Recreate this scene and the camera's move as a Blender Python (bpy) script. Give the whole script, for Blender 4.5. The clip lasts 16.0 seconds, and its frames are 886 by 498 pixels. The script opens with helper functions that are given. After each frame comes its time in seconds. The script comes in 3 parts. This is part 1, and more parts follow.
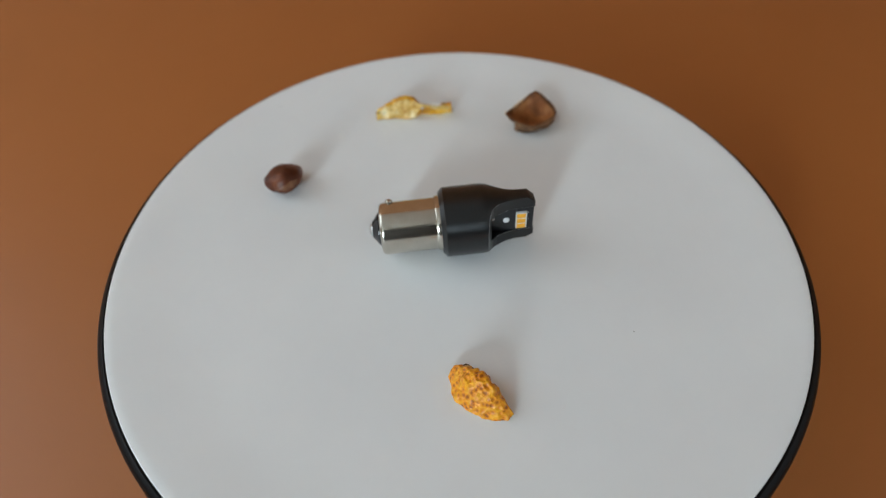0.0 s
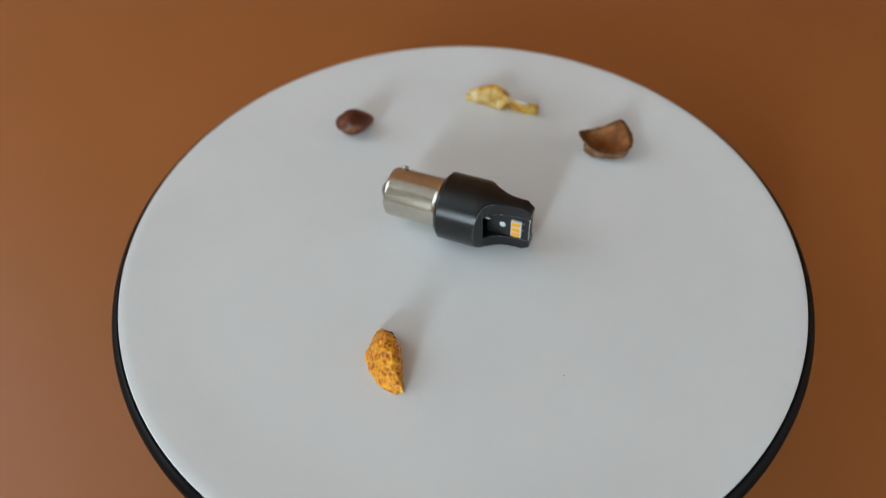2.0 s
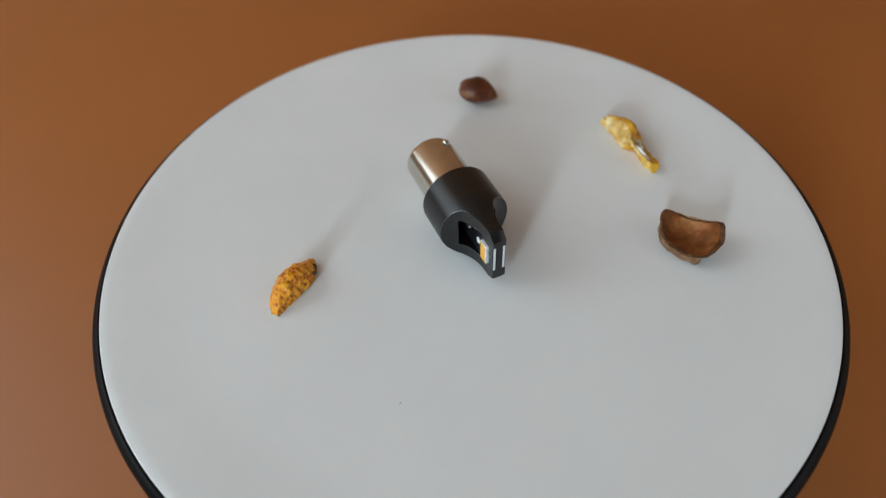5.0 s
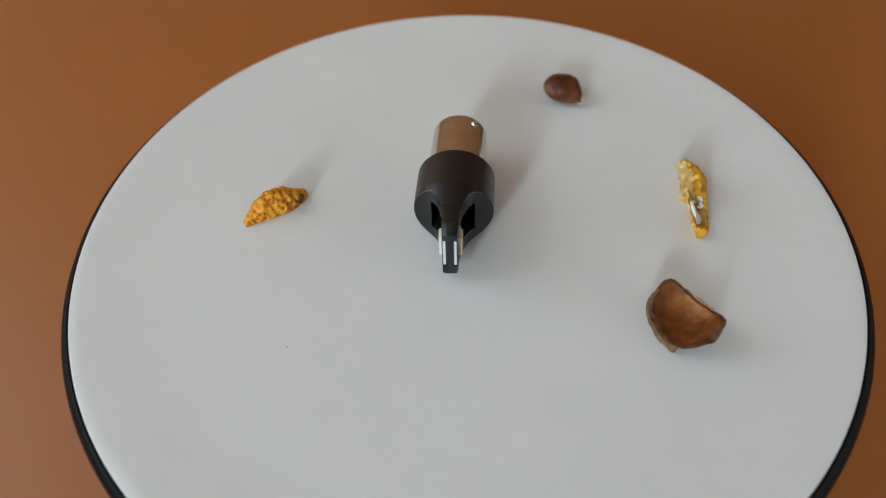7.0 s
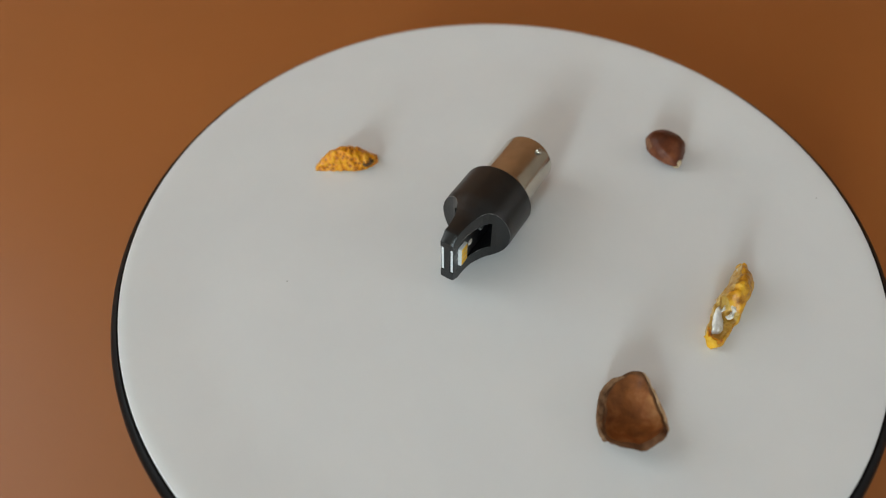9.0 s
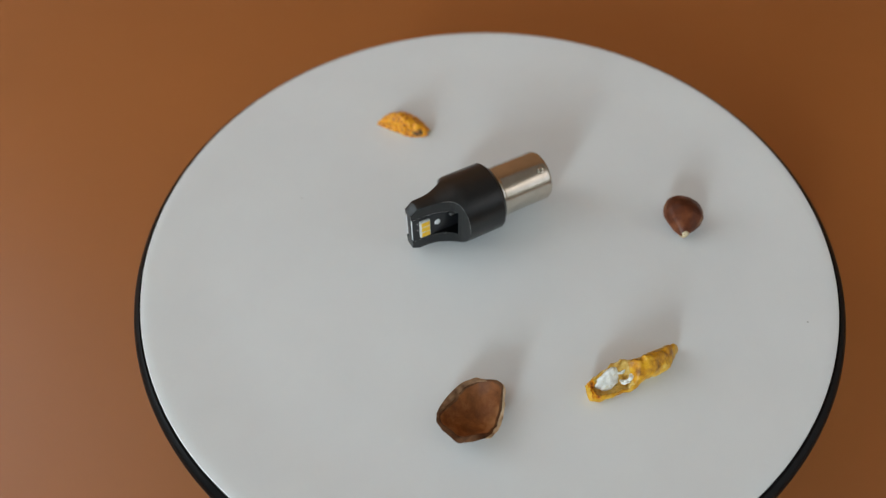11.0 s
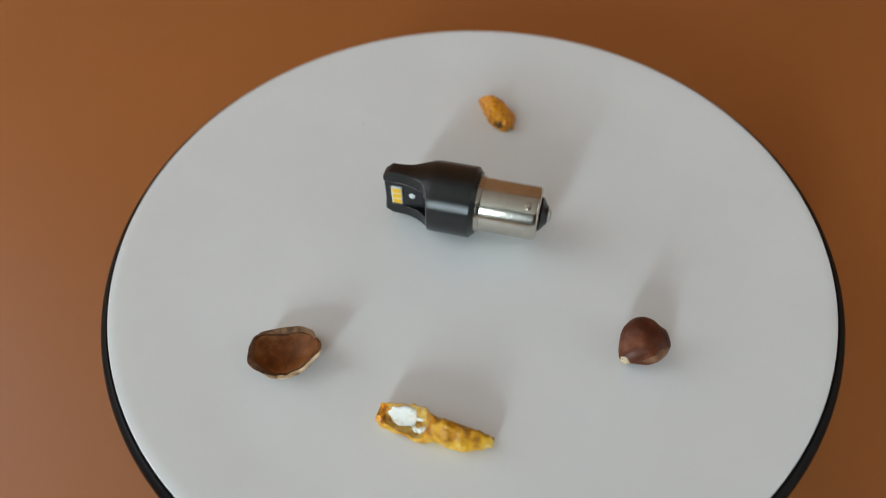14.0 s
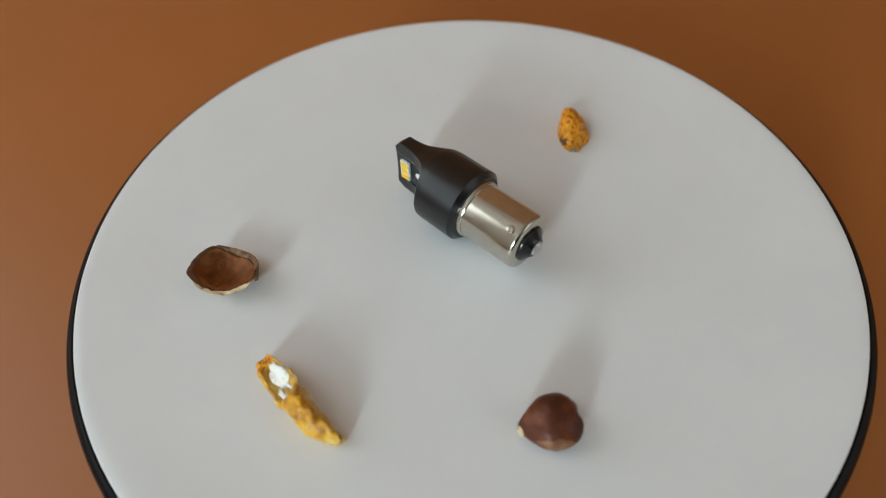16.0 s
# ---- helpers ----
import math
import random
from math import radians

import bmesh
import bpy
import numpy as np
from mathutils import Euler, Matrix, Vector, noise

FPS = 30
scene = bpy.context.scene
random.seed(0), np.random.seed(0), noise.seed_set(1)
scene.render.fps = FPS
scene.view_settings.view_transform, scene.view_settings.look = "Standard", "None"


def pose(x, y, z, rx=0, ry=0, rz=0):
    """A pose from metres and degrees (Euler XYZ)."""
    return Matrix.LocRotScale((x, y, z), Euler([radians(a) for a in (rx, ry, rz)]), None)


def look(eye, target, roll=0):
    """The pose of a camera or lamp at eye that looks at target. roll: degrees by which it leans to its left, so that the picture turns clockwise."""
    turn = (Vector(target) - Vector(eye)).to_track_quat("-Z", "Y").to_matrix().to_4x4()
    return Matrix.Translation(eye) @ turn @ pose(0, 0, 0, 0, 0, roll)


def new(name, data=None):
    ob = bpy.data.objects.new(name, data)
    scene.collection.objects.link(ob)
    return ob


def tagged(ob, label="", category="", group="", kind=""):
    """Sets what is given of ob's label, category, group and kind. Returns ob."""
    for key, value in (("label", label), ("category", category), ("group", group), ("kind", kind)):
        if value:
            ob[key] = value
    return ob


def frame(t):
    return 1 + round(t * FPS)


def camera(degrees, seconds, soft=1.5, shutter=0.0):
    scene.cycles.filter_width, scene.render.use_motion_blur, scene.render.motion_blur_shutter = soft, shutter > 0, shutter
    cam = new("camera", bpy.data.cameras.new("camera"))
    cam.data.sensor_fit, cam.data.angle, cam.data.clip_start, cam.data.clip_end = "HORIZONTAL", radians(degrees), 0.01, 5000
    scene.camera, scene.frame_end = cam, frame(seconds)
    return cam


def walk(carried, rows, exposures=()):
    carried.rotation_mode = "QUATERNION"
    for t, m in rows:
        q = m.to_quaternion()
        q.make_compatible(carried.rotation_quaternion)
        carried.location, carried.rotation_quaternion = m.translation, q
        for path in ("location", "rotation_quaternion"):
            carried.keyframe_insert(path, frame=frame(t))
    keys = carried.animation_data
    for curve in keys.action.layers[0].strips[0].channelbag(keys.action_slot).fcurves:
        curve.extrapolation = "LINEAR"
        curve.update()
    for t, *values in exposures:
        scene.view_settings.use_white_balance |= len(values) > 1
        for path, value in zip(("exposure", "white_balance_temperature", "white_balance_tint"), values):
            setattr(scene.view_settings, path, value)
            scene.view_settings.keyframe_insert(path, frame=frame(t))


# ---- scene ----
cam = camera(71.3, 16.0, soft=1.15)
cam.data.dof.use_dof = True
cam.data.dof.focus_distance = 0.156
cam.data.dof.aperture_fstop = 8.4
walk(cam, [
    (0.0, pose(-0.00145, -0.11917, 0.13982, 40.079, 1.222, -0.101)),
    (0.5, pose(-0.00040, -0.12130, 0.13865, 40.440, 1.080, -0.125)),
    (1.0, pose(-0.00180, -0.12270, 0.13932, 40.001, 1.247, 0.041)),
    (1.5, pose(-0.00223, -0.12548, 0.13977, 40.403, 1.029, -0.520)),
    (2.0, pose(-0.00209, -0.12555, 0.14064, 40.147, 1.098, -0.192)),
    (2.5, pose(0.00121, -0.12349, 0.14048, 39.838, 1.543, 0.189)),
    (3.0, pose(0.00193, -0.12174, 0.13784, 39.710, 1.090, 0.037)),
    (3.5, pose(0.00258, -0.12060, 0.13659, 39.919, 1.575, 0.010)),
    (4.0, pose(0.00070, -0.11794, 0.13839, 39.127, 1.329, 0.327)),
    (4.2, pose(-0.00056, -0.11918, 0.13637, 39.894, 1.493, 0.011)),
    (6.3, pose(-0.00077, -0.11649, 0.12627, 40.105, 1.410, -0.131)),
    (6.5, pose(0.00086, -0.11622, 0.12044, 40.261, 1.457, 0.026)),
    (7.0, pose(0.00154, -0.11382, 0.12220, 39.567, 1.595, 0.054)),
    (7.5, pose(-0.00032, -0.11290, 0.12220, 39.263, 1.320, -0.045)),
    (8.0, pose(-0.00333, -0.11074, 0.12487, 38.793, 1.295, -0.133)),
    (8.5, pose(-0.00949, -0.11149, 0.12286, 38.763, 1.083, -0.048)),
    (8.7, pose(-0.01024, -0.11059, 0.12562, 38.270, 1.038, -0.375)),
    (10.8, pose(-0.00876, -0.12460, 0.14319, 37.910, 1.652, -0.810)),
    (11.0, pose(-0.00443, -0.12394, 0.14248, 38.064, 1.901, 0.172)),
    (11.5, pose(-0.00051, -0.12184, 0.14262, 37.489, 2.014, -0.006)),
    (12.0, pose(0.00180, -0.12287, 0.13975, 38.201, 2.117, -0.147)),
    (12.5, pose(0.00121, -0.12316, 0.13973, 37.921, 2.257, 0.166)),
    (13.0, pose(0.00049, -0.12053, 0.13788, 38.201, 2.199, -0.069)),
    (13.5, pose(-0.00137, -0.12035, 0.13680, 38.479, 2.565, 0.109)),
    (14.0, pose(-0.00130, -0.12026, 0.13640, 38.499, 1.983, 0.041)),
    (14.5, pose(-0.00135, -0.11757, 0.13433, 38.365, 2.069, 0.188)),
    (15.0, pose(-0.00105, -0.11390, 0.13058, 38.214, 2.034, 0.097)),
    (15.5, pose(-0.00261, -0.11095, 0.12905, 38.027, 1.890, 0.006)),
    (16.0, pose(-0.00234, -0.11113, 0.12668, 38.472, 1.816, -0.002)),
], exposures=[(0.0, 0.0, 6650, 10), (6.5, 0.0, 6650, 10), (8.0, 0.0, 7100, 10), (8.5, 0.0, 7100, 10), (11.0, 0.0, 6800, 10), (13.0, 0.0, 6780, 10), (16.0, 0.0, 6900, 10)])

MM = 0.001


# ---- daylight ----
world = bpy.data.worlds.new("world")
scene.world = world
world.use_nodes = True
sky = world.node_tree.nodes.new("ShaderNodeTexSky")
sky.sky_type = "NISHITA"
sky.sun_disc = False
sky.sun_elevation, sky.sun_rotation = radians(40), radians(120)
world.node_tree.links.new(sky.outputs[0], world.node_tree.nodes["Background"].inputs[0])
world.node_tree.nodes["Background"].inputs[1].default_value = 0.08

# the room: x, y, z of its walls, with the platter's top at z = 0
WEST, EAST, SOUTH, NORTH, FLOOR, CEIL = -1.15, 1.5, -2.0, 0.62, -0.79, 1.66
WIN_S = (-1.11, -0.80, 0.27, 1.10)   # x0, x1, z0, z1 of the south window
FILL_E = (-1.15, -0.05, 0.22, 1.42)    # y0, y1, z0, z1 of the added east opening
WIN_W = (-0.40, 0.59, 0.24, 1.52)    # y0, y1, z0, z1 of the west window


def window_light(name, where, aim, wide, high, watts, colour):
    lamp = bpy.data.lights.new(name, "AREA")
    lamp.shape, lamp.size, lamp.size_y, lamp.energy, lamp.color = "RECTANGLE", wide, high, watts, colour
    ob = new(name, lamp)
    ob.matrix_world = look(where, aim)
    return ob


window_light("south_window_light", (-0.955, SOUTH - 0.02, 0.685), (-0.955, 0, 0.685), 0.31, 0.83, 39, (0.685, 0.87, 0.995))
window_light("west_window_light", (WEST - 0.02, 0.095, 0.88), (0, 0.095, 0.88), 0.99, 1.28, 9.4, (0.778, 0.90, 0.97))
# soft fill added from the east; no window is known there
window_light("east_fill_light", (EAST + 0.02, -0.60, 0.82), (0, -0.60, 0.82), 1.10, 1.20, 1.4, (0.90, 0.92, 0.90))


# ---- materials ----
def material(name, colour, rough=0.5, metal=0.0, spec=0.5):
    m = bpy.data.materials.new(name)
    m.use_nodes = True
    b = m.node_tree.nodes["Principled BSDF"]
    b.inputs["Base Color"].default_value = (*colour, 1)
    b.inputs["Roughness"].default_value = rough
    b.inputs["Metallic"].default_value = metal
    b.inputs["Specular IOR Level"].default_value = spec
    return m


def node(m, kind, **values):
    n = m.node_tree.nodes.new(kind)
    for key, value in values.items():
        n.inputs[key.replace("_", " ")].default_value = value
    return n


def link(m, a, b):
    m.node_tree.links.new(a, b)


def coords(m):
    return node(m, "ShaderNodeTexCoord").outputs["Object"]


def ramp(m, source, stops):
    r = node(m, "ShaderNodeValToRGB")
    while len(r.color_ramp.elements) < len(stops):
        r.color_ramp.elements.new(0.5)
    for e, (at, colour) in zip(r.color_ramp.elements, stops):
        e.position, e.color = at, (*colour, 1)
    link(m, source, r.inputs[0])
    return r.outputs[0]


def noise_tex(m, scale, detail=4, rough=0.55, distort=0.0):
    n = node(m, "ShaderNodeTexNoise", Scale=scale, Detail=detail, Roughness=rough, Distortion=distort)
    link(m, coords(m), n.inputs["Vector"])
    return n.outputs[0]


def bump(m, source, strength, distance):
    b = node(m, "ShaderNodeBump", Strength=strength, Distance=distance)
    p = m.node_tree.nodes["Principled BSDF"]
    for l in list(p.inputs["Normal"].links):
        link(m, l.from_socket, b.inputs["Normal"])
    link(m, source, b.inputs["Height"])
    link(m, b.outputs[0], p.inputs["Normal"])


def paint(m, socket, name="Base Color"):
    link(m, socket, m.node_tree.nodes["Principled BSDF"].inputs[name])


def mottled(name, stops, scale, rough=0.5, metal=0.0, bumps=((0, 0, 0),), detail=4, distort=0.0):
    m = material(name, stops[0][1], rough, metal)
    paint(m, ramp(m, noise_tex(m, scale, detail, 0.6, distort), stops))
    for s, strength, dist in bumps:
        if s:
            bump(m, noise_tex(m, s, 5), strength, dist)
    return m


WHITE_PLATE = mottled("white_plate", [(0.3, (0.76, 0.77, 0.775)), (0.7, (0.79, 0.80, 0.80))], 30, 0.5, bumps=((900, 0.12, 0.0002),))
WHITE_PLATE.node_tree.nodes["Principled BSDF"].inputs["Specular IOR Level"].default_value = 0.5
BLACK_PLASTIC = mottled("black_plastic", [(0.3, (0.002, 0.002, 0.0025)), (0.7, (0.004, 0.004, 0.0045))], 300, 0.35, bumps=((2500, 0.3, 0.00002),))
BLACK_PLASTIC.node_tree.nodes["Principled BSDF"].inputs["Specular IOR Level"].default_value = 0.12
BROWN_TOP = mottled("brown_tabletop", [(0.25, (0.368, 0.117, 0.025)), (0.75, (0.410, 0.133, 0.030))], 5, 0.46, bumps=((60, 0.1, 0.001),), detail=6)
BROWN_WALL = mottled("brown_wall_paint", [(0.3, (0.40, 0.19, 0.085)), (0.7, (0.44, 0.21, 0.095))], 3, 0.75, bumps=((200, 0.2, 0.001),))
PALE_WALL = mottled("pale_wall_paint", [(0.3, (0.62, 0.55, 0.47)), (0.7, (0.66, 0.59, 0.50))], 3, 0.85, bumps=((200, 0.2, 0.001),))
DARK_WALL = mottled("dark_brown_wall_paint", [(0.3, (0.045, 0.036, 0.030)), (0.7, (0.065, 0.052, 0.042))], 3, 0.85, bumps=((200, 0.2, 0.001),))
CEILING_PAINT = mottled("ceiling_paint", [(0.3, (0.58, 0.55, 0.52)), (0.7, (0.62, 0.59, 0.55))], 3, 0.9, bumps=((200, 0.2, 0.001),))
FLOOR_WOOD = mottled("floor_wood", [(0.3, (0.09, 0.05, 0.03)), (0.7, (0.15, 0.085, 0.045))], 6, 0.5, bumps=((80, 0.2, 0.001),), distort=1.5)
FRAME_PAINT = mottled("window_frame_paint", [(0.3, (0.74, 0.74, 0.73)), (0.7, (0.79, 0.79, 0.78))], 8, 0.4)

ANODISED = mottled("black_anodised_aluminium", [(0.3, (0.002, 0.002, 0.0023)), (0.7, (0.004, 0.004, 0.0045))], 500, 0.31, bumps=((2600, 1.0, 0.00004),))
ANODISED.node_tree.nodes["Principled BSDF"].inputs["IOR"].default_value = 1.6
ANODISED.node_tree.nodes["Principled BSDF"].inputs["Specular IOR Level"].default_value = 0.46
# lathe marks spread the gloss along the body's length
ANODISED.node_tree.nodes["Principled BSDF"].inputs["Anisotropic"].default_value = 0.85
ANODISED.node_tree.nodes["Principled BSDF"].inputs["Anisotropic Rotation"].default_value = 0.25
lathe_marks = node(ANODISED, "ShaderNodeTangent")
lathe_marks.direction_type, lathe_marks.axis = "RADIAL", "X"
link(ANODISED, lathe_marks.outputs[0], ANODISED.node_tree.nodes["Principled BSDF"].inputs["Tangent"])
NICKEL = mottled("nickel_plating", [(0.3, (0.53, 0.49, 0.42)), (0.7, (0.62, 0.58, 0.51))], 350, 0.17, 1.0, bumps=((3400, 1.0, 0.00001), (250, 0.1, 0.0001)))
# pale metal for worn edges, with their highlight put into the colour
EDGE_HIGHLIGHT = mottled("edge_highlight_aluminium", [(0.4, (0.10, 0.10, 0.105)), (0.6, (0.55, 0.56, 0.57))], 700, 0.35, 0.8)
SOLDER = mottled("solder", [(0.3, (0.50, 0.50, 0.50)), (0.7, (0.70, 0.70, 0.70))], 900, 0.35, 1.0, bumps=((1500, 0.4, 0.0002),))
BLACK_GLASS = material("black_glass_insulator", (0.006, 0.006, 0.007), 0.12)
BOARD = mottled("black_solder_mask", [(0.3, (0.008, 0.008, 0.009)), (0.7, (0.014, 0.014, 0.016))], 800, 0.3)
BOARD_EDGE = mottled("bare_board_edge", [(0.3, (0.62, 0.63, 0.63)), (0.7, (0.75, 0.76, 0.76))], 1500, 0.5)
CERAMIC = mottled("white_led_ceramic", [(0.3, (0.72, 0.72, 0.71)), (0.7, (0.82, 0.82, 0.81))], 2500, 0.4)
PHOSPHOR = mottled("amber_phosphor", [(0.3, (0.90, 0.38, 0.02)), (0.7, (0.95, 0.48, 0.04))], 2000, 0.45)
PHOSPHOR_YELLOW = mottled("yellow_phosphor", [(0.3, (0.93, 0.49, 0.015)), (0.7, (0.95, 0.58, 0.03))], 2000, 0.45)

NUT_SKIN = mottled("glossy_nut_skin", [(0.25, (0.036, 0.008, 0.003)), (0.5, (0.115, 0.026, 0.007)), (0.78, (0.27, 0.085, 0.03))], 170, 0.44, bumps=((500, 0.2, 0.0003),), detail=6)
NUT_TAN = mottled("dull_tan_nut_skin", [(0.28, (0.10, 0.03, 0.010)), (0.5, (0.19, 0.075, 0.030)), (0.75, (0.33, 0.17, 0.08))], 260, 0.5, bumps=((700, 0.4, 0.0003),), detail=6)
NUT_SCAR = mottled("pale_nut_scar", [(0.3, (0.50, 0.36, 0.20)), (0.7, (0.72, 0.60, 0.40))], 900, 0.6, bumps=((1200, 0.5, 0.0003),))
HUSK = mottled("rough_brown_husk", [(0.25, (0.05, 0.02, 0.008)), (0.5, (0.115, 0.047, 0.019)), (0.78, (0.23, 0.11, 0.05))], 420, 0.7, bumps=((600, 0.7, 0.0006),), detail=8)
HUSK_FLAP = mottled("tan_husk_flap", [(0.28, (0.09, 0.038, 0.014)), (0.5, (0.20, 0.095, 0.040)), (0.76, (0.36, 0.20, 0.10))], 480, 0.7, bumps=((600, 0.7, 0.0006),), detail=8)
LINING = mottled("smooth_brown_lining", [(0.25, (0.065, 0.019, 0.006)), (0.5, (0.235, 0.075, 0.018)), (0.74, (0.42, 0.19, 0.07))], 150, 0.55, bumps=((420, 0.45, 0.0006),), detail=8, distort=0.4)
HUSK_EDGE = mottled("pale_husk_edge", [(0.3, (0.22, 0.12, 0.06)), (0.42, (0.52, 0.34, 0.19)), (0.6, (0.74, 0.55, 0.35))], 520, 0.75, bumps=((900, 0.6, 0.0004),))
PITH = mottled("dry_white_pith", [(0.28, (0.70, 0.62, 0.45)), (0.42, (0.88, 0.86, 0.80)), (0.8, (0.92, 0.92, 0.90))], 500, 0.8, bumps=((900, 0.4, 0.0003),))
RIND_INSIDE = mottled("pale_rind_inside", [(0.3, (0.50, 0.23, 0.025)), (0.5, (0.66, 0.40, 0.08)), (0.75, (0.78, 0.63, 0.33))], 420, 0.55, bumps=((700, 0.8, 0.0005),), detail=6)


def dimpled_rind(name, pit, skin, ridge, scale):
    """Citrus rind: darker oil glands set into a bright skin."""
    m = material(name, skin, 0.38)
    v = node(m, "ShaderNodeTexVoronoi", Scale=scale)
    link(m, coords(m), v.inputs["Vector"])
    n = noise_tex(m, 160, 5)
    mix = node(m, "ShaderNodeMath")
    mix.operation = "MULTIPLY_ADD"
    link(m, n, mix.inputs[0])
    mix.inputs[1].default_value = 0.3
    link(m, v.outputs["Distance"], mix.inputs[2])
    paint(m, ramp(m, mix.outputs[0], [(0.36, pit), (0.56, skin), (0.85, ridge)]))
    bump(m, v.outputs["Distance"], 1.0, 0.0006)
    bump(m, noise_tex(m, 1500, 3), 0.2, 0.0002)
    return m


GOLD_PULP = mottled("golden_dried_rind", [(0.30, (0.24, 0.075, 0.006)), (0.40, (0.57, 0.23, 0.008)), (0.53, (0.78, 0.40, 0.016)), (0.72, (0.88, 0.64, 0.18))], 240, 0.38, bumps=((700, 0.8, 0.0004),), detail=6)
PALE_GOLD = mottled("pale_golden_rind", [(0.3, (0.44, 0.19, 0.025)), (0.48, (0.68, 0.42, 0.11)), (0.68, (0.85, 0.70, 0.40))], 300, 0.4, bumps=((700, 0.8, 0.0004),), detail=6)
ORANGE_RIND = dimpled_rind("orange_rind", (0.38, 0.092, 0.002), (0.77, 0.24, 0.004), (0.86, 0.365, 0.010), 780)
for m, level in ((BROWN_TOP, 0.5), (HUSK, 0.2), (LINING, 0.2), (HUSK_EDGE, 0.2), (NUT_SKIN, 0.32), (PITH, 0.2)):
    m.node_tree.nodes["Principled BSDF"].inputs["Specular IOR Level"].default_value = level
DARK_ROT = mottled("dried_brown_spot", [(0.3, (0.06, 0.028, 0.01)), (0.7, (0.16, 0.07, 0.02))], 900, 0.6, bumps=((900, 0.6, 0.0004),))
DUST = material("grey_dust", (0.38, 0.37, 0.36), 0.9)


# ---- mesh helpers ----
def part(name, bm, mat, parent=None, label="", smooth=35):
    """Links a bmesh as one mesh object under a thing or under a part."""
    me = bpy.data.meshes.new(name)
    bmesh.ops.recalc_face_normals(bm, faces=bm.faces)
    bm.to_mesh(me)
    bm.free()
    me.materials.append(mat)
    if smooth:
        me.polygons.foreach_set("use_smooth", [True] * len(me.polygons))
        me.set_sharp_from_angle(angle=radians(smooth))
    ob = new(name, me)
    if parent:
        ob.parent = parent
    if label:
        tagged(ob, label)
    return ob


def box(bm, x0, x1, y0, y1, z0, z1, bevel=0.0):
    made = bmesh.ops.create_cube(bm, size=1)["verts"]
    bmesh.ops.transform(bm, verts=made, matrix=Matrix.LocRotScale(((x0 + x1) / 2, (y0 + y1) / 2, (z0 + z1) / 2), None, (x1 - x0, y1 - y0, z1 - z0)))
    if bevel:
        edges = {e for v in made for e in v.link_edges}
        bmesh.ops.bevel(bm, geom=list(edges), offset=bevel, segments=2, affect="EDGES", profile=0.5)
    return bm


def loft(bm, rings, closed=True, cap=True, floor=False):
    """Skins a list of rings of points."""
    rows = [[bm.verts.new(p) for p in ring] for ring in rings]
    n = len(rows[0])
    for a, b in zip(rows, rows[1:]):
        for i in range(n if closed else n - 1):
            j = (i + 1) % n
            bm.faces.new((a[i], a[j], b[j], b[i]))
    if cap or floor:
        bm.faces.new(rows[0][::-1])
    if cap:
        bm.faces.new(rows[-1])
    return bm


def lathe_x(bm, profile, n=64, y=0.0, z=0.0):
    """Turns a profile of (x, radius) in millimetres round the x axis."""
    rings = []
    for x, r in profile:
        rings.append([Vector((x, y + r * math.cos(2 * math.pi * k / n), z + r * math.sin(2 * math.pi * k / n))) * MM for k in range(n)])
    return loft(bm, rings)


def lathe_z(bm, profile, n=160):
    """Turns a profile of (radius, z) in metres round the z axis."""
    return loft(bm, [[(r * math.cos(2 * math.pi * k / n), r * math.sin(2 * math.pi * k / n), z) for k in range(n)] for r, z in profile])


def thing(name, label, category, group="", kind=""):
    return tagged(new(name), label, category, group, kind)


def interp(x, table):
    return float(np.interp(x, [a for a, _ in table], [b for _, b in table]))


def smooth_interp(x, table):
    """Like interp, with soft steps between the rows."""
    xs = [a for a, _ in table]
    i = min(max(int(np.searchsorted(xs, x)) - 1, 0), len(xs) - 2)
    u = min(max((x - xs[i]) / (xs[i + 1] - xs[i]), 0), 1)
    u = u * u * (3 - 2 * u)
    return table[i][1] * (1 - u) + table[i + 1][1] * u


def around(a, table):
    """A periodic table by degrees, 30 degrees a step from -180, softly interpolated."""
    k = ((a + 180) % 360) / 30
    i = int(k) % 12
    u = k - int(k)
    p0, p1, p2, p3 = (table[(i + d) % 12] for d in (-1, 0, 1, 2))
    return p1 + 0.5 * u * (p2 - p0 + u * (2 * p0 - 5 * p1 + 4 * p2 - p3 + u * (3 * (p1 - p2) + p3 - p0)))


# ---- the room ----
def wall_with_hole(name, axis, at, out, a0, a1, hole):
    """A wall 0.12 thick at x or y = at, from a0 to a1, with an opening."""
    bm = bmesh.new()
    h0, h1, z0, z1 = hole
    lo, hi = sorted((at, at + out * 0.12))
    for p0, p1, q0, q1 in ((a0, h0, FLOOR, CEIL), (h1, a1, FLOOR, CEIL), (h0, h1, FLOOR, z0), (h0, h1, z1, CEIL)):
        if axis == "x":
            box(bm, lo, hi, p0, p1, q0, q1)
        else:
            box(bm, p0, p1, lo, hi, q0, q1)
    return tagged(part(name, bm, DARK_WALL if axis == "y" else PALE_WALL, smooth=0), "painted wall with a window opening", "wall", kind="structure")


